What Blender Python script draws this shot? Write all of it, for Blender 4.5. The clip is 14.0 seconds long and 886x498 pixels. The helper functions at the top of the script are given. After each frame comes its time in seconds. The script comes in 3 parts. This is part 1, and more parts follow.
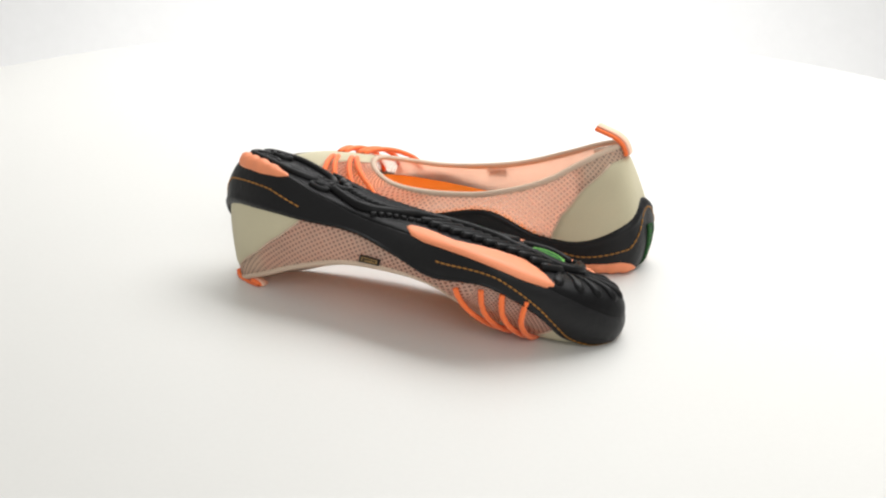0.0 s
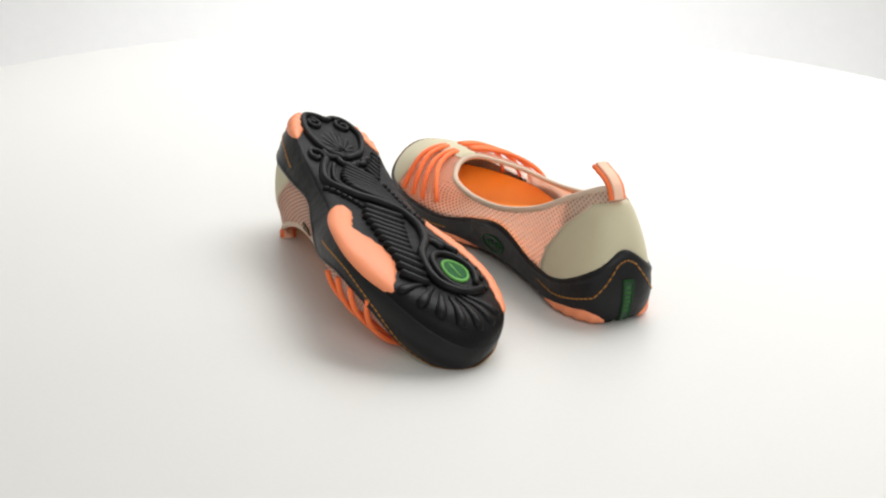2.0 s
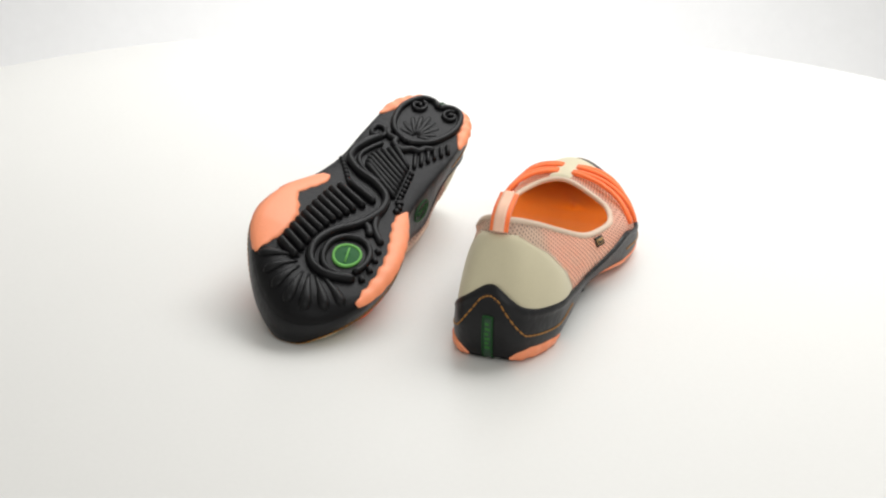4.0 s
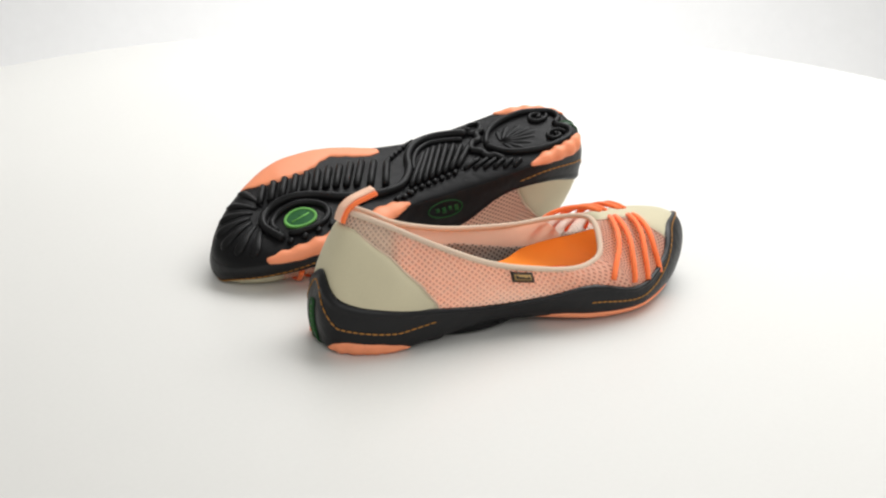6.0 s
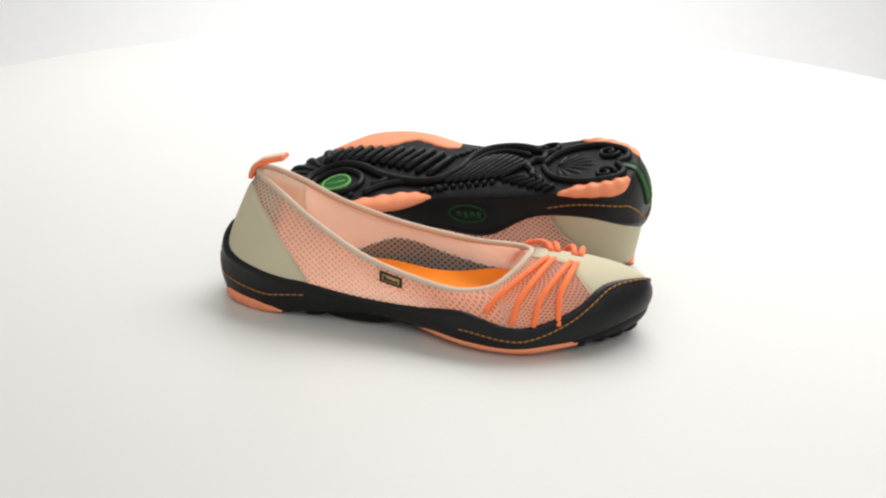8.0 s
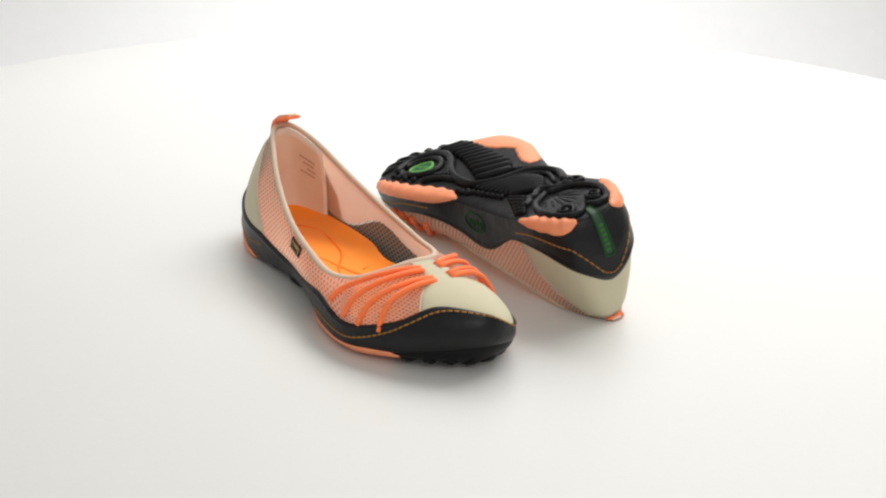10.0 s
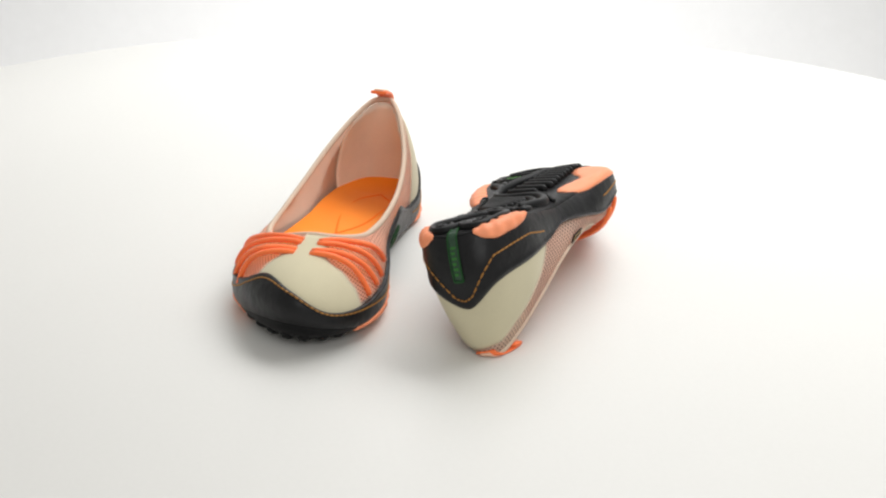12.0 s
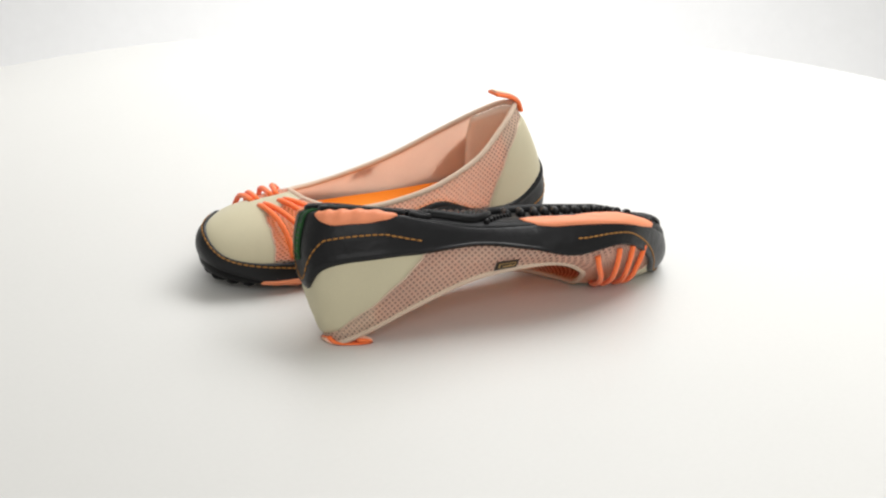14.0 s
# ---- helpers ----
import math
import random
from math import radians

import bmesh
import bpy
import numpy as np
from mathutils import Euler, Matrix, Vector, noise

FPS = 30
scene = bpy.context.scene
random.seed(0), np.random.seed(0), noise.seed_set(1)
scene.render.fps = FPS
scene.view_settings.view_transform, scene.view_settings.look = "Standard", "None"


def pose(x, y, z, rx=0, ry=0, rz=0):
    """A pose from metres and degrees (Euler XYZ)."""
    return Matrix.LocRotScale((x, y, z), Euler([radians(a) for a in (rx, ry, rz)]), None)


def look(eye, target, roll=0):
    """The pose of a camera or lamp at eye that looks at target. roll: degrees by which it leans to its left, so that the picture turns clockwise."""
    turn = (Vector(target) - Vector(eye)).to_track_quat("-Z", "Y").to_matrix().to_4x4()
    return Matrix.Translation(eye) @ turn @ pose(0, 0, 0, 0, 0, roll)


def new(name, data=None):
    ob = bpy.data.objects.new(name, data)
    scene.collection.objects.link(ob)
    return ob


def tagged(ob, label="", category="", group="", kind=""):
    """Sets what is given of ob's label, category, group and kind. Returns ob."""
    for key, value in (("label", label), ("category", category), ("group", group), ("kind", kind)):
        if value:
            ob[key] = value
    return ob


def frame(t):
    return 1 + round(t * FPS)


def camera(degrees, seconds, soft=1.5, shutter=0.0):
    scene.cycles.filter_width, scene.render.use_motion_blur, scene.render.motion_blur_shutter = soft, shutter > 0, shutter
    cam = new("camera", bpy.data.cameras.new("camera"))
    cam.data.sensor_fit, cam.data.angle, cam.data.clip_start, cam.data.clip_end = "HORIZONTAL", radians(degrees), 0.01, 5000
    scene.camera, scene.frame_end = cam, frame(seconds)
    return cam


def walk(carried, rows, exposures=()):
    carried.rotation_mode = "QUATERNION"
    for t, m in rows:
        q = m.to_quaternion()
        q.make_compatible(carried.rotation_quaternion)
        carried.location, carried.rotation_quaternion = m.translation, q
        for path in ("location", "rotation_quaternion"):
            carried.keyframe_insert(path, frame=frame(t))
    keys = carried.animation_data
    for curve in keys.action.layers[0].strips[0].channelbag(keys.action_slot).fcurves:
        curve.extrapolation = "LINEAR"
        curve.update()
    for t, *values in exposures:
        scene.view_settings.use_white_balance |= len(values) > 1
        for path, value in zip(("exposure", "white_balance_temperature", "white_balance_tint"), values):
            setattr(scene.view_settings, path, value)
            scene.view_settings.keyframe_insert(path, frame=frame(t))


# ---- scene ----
import functools

from mathutils.bvhtree import BVHTree

cam = camera(28.0, 14.0, soft=2.2)
EYE, AIM = (0.0, -1.0, 0.4265), (0.00127, 0.0, 0.0151)
walk(cam, [(0.0, look(EYE, AIM, 1.4)), (14.0, look(EYE, AIM, 1.4))],
     exposures=[(0.0, 0.17), (0.5, 0.12), (1.0, 0.08), (14.0, 0.08)])

# turn of the table, degrees at seconds
TURN = [(0.0, 0.0), (0.5, -8.55), (1.0, -19.92), (1.5, -31.51), (2.0, -41.1), (2.5, -52.25), (3.0, -63.39),
        (3.5, -74.29), (4.0, -85.4), (4.5, -96.5), (5.0, -107.7), (5.5, -118.8), (6.0, -129.99), (6.5, -141.68),
        (7.0, -151.3), (7.5, -162.63), (8.0, -174.4), (8.5, -184.9), (9.0, -195.6), (9.5, -206.4), (10.0, -217.2),
        (10.5, -227.9), (11.0, -239.86), (11.5, -251.96), (12.0, -261.94), (12.5, -273.7), (13.0, -285.29),
        (13.5, -294.68), (14.0, -305.75)]

# ---- light ----
world = bpy.data.worlds.new("studio_white")
world.use_nodes = True
world.node_tree.nodes["Background"].inputs[0].default_value = (1.0, 0.982, 0.93, 1)
world.node_tree.nodes["Background"].inputs[1].default_value = 0.44
scene.world = world
scene.view_settings.exposure = 0.08


def softbox(name, eye, target, size, power, color=(1, 1, 1), spread=180):
    data = bpy.data.lights.new(name, "AREA")
    data.shape, data.size, data.size_y, data.energy, data.color = "RECTANGLE", size[0], size[1], power, color
    data.spread = radians(spread)
    ob = new(name, data)
    ob.matrix_world = look(eye, target)
    return ob


softbox("softbox_overhead", (0.42, 0.8, 1.2), (0.22, 0.54, 0.0), (1.8, 0.95), 13.8, spread=104)
softbox("softbox_backdrop", (0.0, 1.0, 0.95), (0.0, 1.5, -0.3), (0.6, 0.2), 5.0, spread=85)
softbox("softbox_front", (0.6, -2.4, 1.7), (0.0, 0.0, 0.05), (2.0, 1.2), 18.5)


# ---- materials ----
def material(name, color, rough=0.6, spec=0.4, metal=0.0, var=0.12, grain=900.0, bump=0.15, depth=0.0003, blotch=40.0, sheen=0.0, wave=0.0, thin=0.0):
    """A plain surface with fine grain, larger blotches and relief."""
    m = bpy.data.materials.new(name)
    m.use_nodes = True
    nt = m.node_tree
    b = nt.nodes["Principled BSDF"]
    b.inputs["Roughness"].default_value = rough
    b.inputs["Specular IOR Level"].default_value = spec
    b.inputs["Metallic"].default_value = metal
    b.inputs["Sheen Weight"].default_value = sheen
    tc = nt.nodes.new("ShaderNodeTexCoord")
    n1 = nt.nodes.new("ShaderNodeTexNoise")
    n1.inputs["Scale"].default_value, n1.inputs["Detail"].default_value = grain, 4
    n2 = nt.nodes.new("ShaderNodeTexNoise")
    n2.inputs["Scale"].default_value, n2.inputs["Detail"].default_value = blotch, 3
    add = nt.nodes.new("ShaderNodeMath")
    add.operation = "ADD"
    half = nt.nodes.new("ShaderNodeMapRange")
    half.inputs["From Min"].default_value, half.inputs["From Max"].default_value = 0.6, 1.4
    half.inputs["To Min"].default_value, half.inputs["To Max"].default_value = 1 - var, 1 + var
    mul = nt.nodes.new("ShaderNodeVectorMath")
    mul.operation = "SCALE"
    mul.inputs[0].default_value = color[:3]
    for n in (n1, n2):
        nt.links.new(tc.outputs["Object"], n.inputs["Vector"])
    nt.links.new(n1.outputs["Fac"], add.inputs[0])
    nt.links.new(n2.outputs["Fac"], add.inputs[1])
    nt.links.new(add.outputs[0], half.inputs["Value"])
    nt.links.new(half.outputs[0], mul.inputs["Scale"])
    nt.links.new(mul.outputs[0], b.inputs["Base Color"])
    bp = nt.nodes.new("ShaderNodeBump")
    bp.inputs["Strength"].default_value, bp.inputs["Distance"].default_value = bump, depth
    nt.links.new(n1.outputs["Fac"], bp.inputs["Height"])
    nt.links.new(bp.outputs[0], b.inputs["Normal"])
    if wave:
        n3 = nt.nodes.new("ShaderNodeTexNoise")
        n3.inputs["Scale"].default_value, n3.inputs["Detail"].default_value = 130, 2
        bp2 = nt.nodes.new("ShaderNodeBump")
        bp2.inputs["Strength"].default_value, bp2.inputs["Distance"].default_value = wave, 0.0012
        nt.links.new(tc.outputs["Object"], n3.inputs["Vector"])
        nt.links.new(n3.outputs["Fac"], bp2.inputs["Height"])
        nt.links.new(bp2.outputs[0], bp.inputs["Normal"])
    if thin:
        through_light = nt.nodes.new("ShaderNodeBsdfTranslucent")
        both = nt.nodes.new("ShaderNodeMixShader")
        both.inputs[0].default_value = thin
        nt.links.new(mul.outputs[0], through_light.inputs["Color"])
        nt.links.new(b.outputs[0], both.inputs[1])
        nt.links.new(through_light.outputs[0], both.inputs[2])
        nt.links.new(both.outputs[0], nt.nodes["Material Output"].inputs["Surface"])
    return m


def mesh_fabric(name, thread, gap, pitch=0.0041, rise=0.0033, trans=0.5, see=0.5):
    """Open lozenge netting, see-through in its holes, laid out by the UV map in metres."""
    m = material(name, thread, 0.85, 0.2, var=0.1, bump=0.1, sheen=0.1)
    nt = m.node_tree
    b = nt.nodes["Principled BSDF"]
    uv = nt.nodes.new("ShaderNodeUVMap")
    sep = nt.nodes.new("ShaderNodeSeparateXYZ")
    nt.links.new(uv.outputs[0], sep.inputs[0])

    def math_node(op, a, c):
        n = nt.nodes.new("ShaderNodeMath")
        n.operation = op
        for i, v in enumerate((a, c)):
            if v is None:
                continue
            if isinstance(v, (int, float)):
                n.inputs[i].default_value = v
            else:
                nt.links.new(v, n.inputs[i])
        return n.outputs[0]

    x = math_node("MULTIPLY", sep.outputs[0], math.pi / pitch)
    y = math_node("MULTIPLY", sep.outputs[1], math.pi / rise)
    sa = math_node("ABSOLUTE", math_node("SINE", math_node("ADD", x, y), None), None)
    sb = math_node("ABSOLUTE", math_node("SINE", math_node("SUBTRACT", x, y), None), None)
    low = math_node("MINIMUM", sa, sb)
    hole = nt.nodes.new("ShaderNodeMapRange")
    hole.inputs["From Min"].default_value, hole.inputs["From Max"].default_value = 0.5, 0.88
    nt.links.new(low, hole.inputs["Value"])
    mix = nt.nodes.new("ShaderNodeMix")
    mix.data_type = "RGBA"
    old = b.inputs["Base Color"].links[0].from_socket
    nt.links.new(hole.outputs[0], mix.inputs[0])
    nt.links.new(old, mix.inputs[6])
    mix.inputs[7].default_value = (*gap, 1)
    nt.links.new(mix.outputs[2], b.inputs["Base Color"])
    inv = math_node("SUBTRACT", 1.0, hole.outputs[0])
    bp = nt.nodes.new("ShaderNodeBump")
    bp.inputs["Strength"].default_value, bp.inputs["Distance"].default_value = 0.6, 0.0006
    nt.links.new(inv, bp.inputs["Height"])
    nt.links.new(bp.outputs[0], b.inputs["Normal"])
    thin = nt.nodes.new("ShaderNodeBsdfTranslucent")
    blend = nt.nodes.new("ShaderNodeMixShader")
    blend.inputs[0].default_value = trans
    nt.links.new(mix.outputs[2], thin.inputs["Color"])
    nt.links.new(b.outputs[0], blend.inputs[1])
    nt.links.new(thin.outputs[0], blend.inputs[2])
    clear = nt.nodes.new("ShaderNodeBsdfTransparent")
    weave = nt.nodes.new("ShaderNodeMixShader")
    nt.links.new(math_node("MULTIPLY", hole.outputs[0], see), weave.inputs[0])
    nt.links.new(blend.outputs[0], weave.inputs[1])
    nt.links.new(clear.outputs[0], weave.inputs[2])
    nt.links.new(weave.outputs[0], nt.nodes["Material Output"].inputs["Surface"])
    return m


WHITE = material("white_laminate", (0.682, 0.677, 0.652), 0.35, 0.4, var=0.015, grain=300, bump=0.03, blotch=6)
PAPER = material("white_paper", (0.745, 0.745, 0.745), 0.9, 0.1, var=0.02, grain=60, bump=0.02, blotch=2)
RUBBER = material("black_rubber", (0.0065, 0.0065, 0.0075), 0.38, 0.27, var=0.25, grain=1200, bump=0.3, blotch=60, wave=0.5)
SOLE = material("matt_sole_rubber", (0.005, 0.005, 0.0056), 0.45, 0.13, var=0.25, grain=1200, bump=0.3, blotch=60, wave=0.4)
TREAD = material("black_tread_rubber", (0.005, 0.005, 0.0055), 0.42, 0.16, var=0.3, grain=900, bump=0.25, blotch=60)
CORAL = material("coral_rubber", (0.86, 0.29, 0.14), 0.5, 0.4, var=0.07, grain=900, bump=0.1)
LACE = material("neon_orange_cord", (1.0, 0.2, 0.05), 0.6, 0.3, var=0.1, grain=2500, bump=0.5, sheen=0.2)
INSOLE = material("bright_orange_foam", (1.0, 0.28, 0.015), 0.75, 0.2, var=0.08, grain=1500, bump=0.3, sheen=0.2)
PIPING = material("deep_orange_seam", (0.95, 0.19, 0.012), 0.7, 0.2, var=0.1)
BEIGE = material("beige_nubuck", (0.56, 0.51, 0.355), 0.8, 0.2, var=0.06, grain=1800, bump=0.2, sheen=0.15)
TAPE = material("peach_tape", (0.88, 0.56, 0.41), 0.8, 0.2, var=0.08, grain=2200, bump=0.4)
TRIM = material("sand_binding_tape", (0.62, 0.48, 0.37), 0.8, 0.2, var=0.08, grain=2200, bump=0.4)
NET = mesh_fabric("peach_net", (0.9, 0.765, 0.665), (0.6, 0.44, 0.37), trans=0.7)
SALMON = material("salmon_lining_knit", (0.95, 0.735, 0.62), 0.9, 0.1, var=0.06, grain=1800, bump=0.25, sheen=0.1, thin=0.66)
SUEDE_IN = material("tan_heel_lining", (0.82, 0.71, 0.59), 0.9, 0.1, var=0.08, grain=1600, bump=0.3)
THREAD = material("ochre_thread", (0.36, 0.165, 0.035), 0.6, 0.3, var=0.2, grain=3000)
PRINT = material("brown_print", (0.55, 0.38, 0.3), 0.8, 0.1, var=0.2)
GREEN = material("green_rubber", (0.02, 0.10, 0.03), 0.6, 0.12, var=0.15)
PALE = material("pale_green_rubber", (0.14, 0.38, 0.09), 0.6, 0.12, var=0.12)
DIM = material("dim_green_rubber", (0.018, 0.07, 0.022), 0.6, 0.12, var=0.15)
MOSS = material("dark_green_rubber", (0.024, 0.058, 0.032), 0.45, 0.3, var=0.2)
LIME = material("lime_rubber", (0.04, 0.15, 0.035), 0.6, 0.12, var=0.15)
LABEL = material("black_woven_label", (0.012, 0.011, 0.01), 0.7, 0.3, var=0.2, grain=2500)
GOLD = material("ochre_woven_label", (0.42, 0.26, 0.10), 0.7, 0.3, var=0.2, grain=2500)


# ---- building helpers ----
def part(name, bm, mat, parent, label="", smooth=True):
    """Links a bmesh as one mesh object under a thing or under a part."""
    me = bpy.data.meshes.new(name)
    bmesh.ops.recalc_face_normals(bm, faces=bm.faces[:])
    for f in bm.faces:
        f.smooth = smooth
    bm.to_mesh(me)
    bm.free()
    me.materials.append(mat)
    ob = new(name, me)
    ob.parent = parent
    if label:
        ob["label"] = label
    return ob


def slab(top, bottom, closed=False, uv=None):
    """A sheet with thickness between two grids of points of one shape."""
    bm = bmesh.new()
    nu, nv = len(top), len(top[0])
    a = [[bm.verts.new(p) for p in row] for row in top]
    b = [[bm.verts.new(p) for p in row] for row in bottom] if bottom else None
    layer = bm.loops.layers.uv.new("UVMap") if uv else None

    def quad(g, i, j):
        i2 = (i + 1) % nu
        try:
            f = bm.faces.new((g[i][j], g[i2][j], g[i2][j + 1], g[i][j + 1]))
        except ValueError:
            return
        if layer:
            for loop, (p, q) in zip(f.loops, ((i, j), (i + 1, j), (i + 1, j + 1), (i, j + 1))):
                loop[layer].uv = uv(p, q)

    n = nu if closed else nu - 1
    for i in range(n):
        for j in range(nv - 1):
            quad(a, i, j)
            if b:
                quad(b, i, j)
    if b:
        for i in range(n):
            i2 = (i + 1) % nu
            for j in (0, nv - 1):
                bm.faces.new((a[i][j], a[i2][j], b[i2][j], b[i][j]))
        if not closed:
            for i in (0, nu - 1):
                for j in range(nv - 1):
                    bm.faces.new((a[i][j], a[i][j + 1], b[i][j + 1], b[i][j]))
    return bm


def tube(bm, pts, radii, up=None, flat=1.0, sides=8, ring=False):
    """A round or flattened tube along points; up(i) gives the short axis."""
    pts = [Vector(p) for p in pts]
    n = len(pts)
    if not hasattr(radii, "__len__"):
        radii = [radii] * n
    rows = []
    for i, p in enumerate(pts):
        d = (pts[(i + 1) % n] - pts[i - 1]) if ring else (pts[min(i + 1, n - 1)] - pts[max(i - 1, 0)])
        d.normalize()
        w = Vector(up[i]) if up else Vector((0, 0, 1))
        side = d.cross(w)
        if side.length < 1e-6:
            side = d.orthogonal()
        side.normalize()
        w = side.cross(d)
        rows.append([bm.verts.new(p + side * radii[i] * math.cos(a) + w * radii[i] * flat * math.sin(a))
                     for a in (2 * math.pi * k / sides for k in range(sides))])
    for i in range(n if ring else n - 1):
        r, s = rows[i], rows[(i + 1) % n]
        for k in range(sides):
            bm.faces.new((r[k], r[(k + 1) % sides], s[(k + 1) % sides], s[k]))
    if not ring:
        bm.faces.new(rows[0])
        bm.faces.new(rows[-1][::-1])
    return bm


def spline(pts, n):
    """Points along a smooth open curve."""
    pts = [Vector(p) for p in pts]
    out = []
    m = len(pts) - 1
    for k in range(n):
        t = k / (n - 1) * m
        i = min(int(t), m - 1)
        f = t - i
        p0, p1, p2, p3 = pts[max(i - 1, 0)], pts[i], pts[i + 1], pts[min(i + 2, m)]
        out.append(0.5 * (2 * p1 + (p2 - p0) * f + (2 * p0 - 5 * p1 + 4 * p2 - p3) * f * f
                          + (3 * p1 - p0 - 3 * p2 + p3) * f ** 3))
    return out


# ---- the shoe's form: twenty stations from the heel, along the outer side to the toe and back (millimetres) ----
RIM = [(4.5, 0, 4.5), (10, -17.5, 2.5), (34, -28, 1), (65, -31, 6), (98, -31.5, 10), (130, -35.5, 9), (160, -43, 5.5),
       (190, -44, 6), (217.5, -30.8, 10), (240, -11.5, 16), (251.5, 10, 19), (245, 29, 15.5), (223, 42.5, 9), (192, 46, 5),
       (160, 40, 5), (130, 30, 7), (98, 27.5, 8), (65, 27.5, 6), (34, 26.5, 2), (10, 17, 2.5)]
TOPLINE = [(22, 0, 76.5), (27, -8, 75.5), (42, -15.5, 69), (65, -24, 57.5), (96, -31, 44), (126, -34, 36.5), (152, -34.5, 33),
           (170, -28, 35), (179, -14, 40), (183, -3, 43.5), (184, 5, 44.5), (182, 13, 43.5), (176, 20, 41.5), (164, 27, 38.8),
           (148, 29.5, 37.5), (126, 31, 38.4), (96, 30, 43), (65, 25, 53.2), (42, 16.5, 67), (27, 7.5, 75.5)]
# bulge low, rise low, pull of the high handle to the rim, bulge high, drop of the high handle
HANDLES_A = [(6, 22, .52, 1, 26), (7, 22, .5, 5, 27), (6.5, 20, .62, 8, 26), (5, 16, .5, 7, 20), (4, 12, .48, 7, 14),
             (6, 10, .48, 7, 10), (3.6, 11, .62, 5.5, 4), (2.8, 12, .66, 4, 2), (3.6, 16, .62, 2, 1), (5, 21, .64, 0, 2)]
HANDLES_B = [(7.6, 21, .72, 0, 2), (6, 17, .64, 0, 2.5), (3, 14, .52, 1, 4), (1.5, 13, .45, 3, 5), (2, 13, .4, 4, 8),
             (2, 12, .3, 3, 10), (2.5, 14, .3, 2, 12), (1.5, 16, .35, 1, 17), (2.5, 18, .54, 2, 24), (6, 20, .62, 4, 27)]
HANDLES = HANDLES_A + HANDLES_B
RAND_TOP = [44, 32, 27, 23.5, 19.5, 21.5, 24.5, 18.5, 25, 36, 35, 24, 19, 18, 18, 26, 32, 20, 21, 34]
SPINE_X = (0, 28, 65, 100, 130, 165, 195, 212, 250)
SPINE_Z = (0.5, 0.5, 3.5, 4.5, 4, 1.8, 1, 3.4, 6.5)
N = 20
MM = 0.001


def handles():
    rim, one, two = [], [], []
    for (bx, by, bz), (tx, ty, tz), (b1, h1, q, b2, d) in zip(RIM, TOPLINE, HANDLES):
        cx = min(max(bx, 35), 205)
        out = Vector((bx - cx, by - 2, 0)).normalized()
        rim.append((bx - out.x * 2.2, by - out.y * 2.2, bz))
        b1 -= 2.0
        one.append((bx + out.x * b1, by + out.y * b1, bz + h1))
        two.append((tx + (bx - tx) * q + out.x * b2, ty + (by - ty) * q + out.y * b2, tz - d))
    return rim, one, two


FEATHER, LOW, HIGH = handles()


# how far the soft opening of the turned shoe gives on its outer side, by station, in millimetres
SLUMP = {1: 1.5, 2: 3.0, 3: 5.0, 4: 6.0, 5: 5.0, 6: 3.0}
FORM = np.hstack([np.array(t, float) for t in (FEATHER, LOW, HIGH, TOPLINE)]) * MM


def ring_rows(table, u):
    u = u % N
    i = int(math.floor(u))
    f = u - i
    p0, p1, p2, p3 = table[(i - 1) % N], table[i % N], table[(i + 1) % N], table[(i + 2) % N]
    value = 0.5 * (2 * p1 + (p2 - p0) * f + (2 * p0 - 5 * p1 + 4 * p2 - p3) * f * f + (3 * p1 - p0 - 3 * p2 + p3) * f ** 3)
    slope = 0.5 * ((p2 - p0) + 2 * (2 * p0 - 5 * p1 + 4 * p2 - p3) * f + 3 * (3 * p1 - p0 - 3 * p2 + p3) * f * f)
    return value, slope


@functools.lru_cache(maxsize=None)
def section(u):
    """The four control points of the skin at station u, and how they change with u."""
    value, slope = ring_rows(FORM, u)
    return [Vector(value[k:k + 3]) for k in (0, 3, 6, 9)], [Vector(slope[k:k + 3]) for k in (0, 3, 6, 9)]


def bezier(c, v):
    w = 1 - v
    return c[0] * w ** 3 + c[1] * (3 * w * w * v) + c[2] * (3 * w * v * v) + c[3] * v ** 3


def skin_raw(u, v):
    return bezier(section(u)[0], v)


@functools.lru_cache(maxsize=None)
def skin_normal(u, v):
    c, d = section(u)
    w = 1 - v
    up = (c[1] - c[0]) * w * w + (c[2] - c[1]) * (2 * w * v) + (c[3] - c[2]) * v * v
    return bezier(d, v).cross(up).normalized()


def skin(u, v, off=0.0):
    """A point of the shoe's skin, off metres outside it."""
    p = skin_raw(u, v)
    return p + skin_normal(u, v) * off if off else p


RAND = np.array(RAND_TOP, float)


def v_at_height(u, z):
    lo, hi = 0.0, 1.0
    for _ in range(24):
        m = (lo + hi) / 2
        if skin_raw(u, m)[2] < z * MM:
            lo = m
        else:
            hi = m
    return lo


@functools.lru_cache(maxsize=None)
def rand_v(u):
    return v_at_height(u, ring_rows(RAND, u)[0])


def rand_off(f, u=10.0):
    """Thickness of the rand from the sole (0) to its upper edge (1), with a flare behind the heel."""
    u = (u + 10) % 20 - 10
    flare = 0.0022 * math.exp(-((u - 0.45) / 0.6) ** 2) * min(1, max(0, f - 0.15) / 0.35)
    flare += 0.0007 * math.exp(-((f - 0.89) / 0.045) ** 2)
    if f < 0.3:
        return 0.0019 + 0.00046 * math.sqrt(1 - (1 - f / 0.3) ** 2) + flare
    return (0.0026 - 0.0008 * f if f < 0.96 else 0.0006 + 0.0012 * (1 - f) / 0.04) + flare


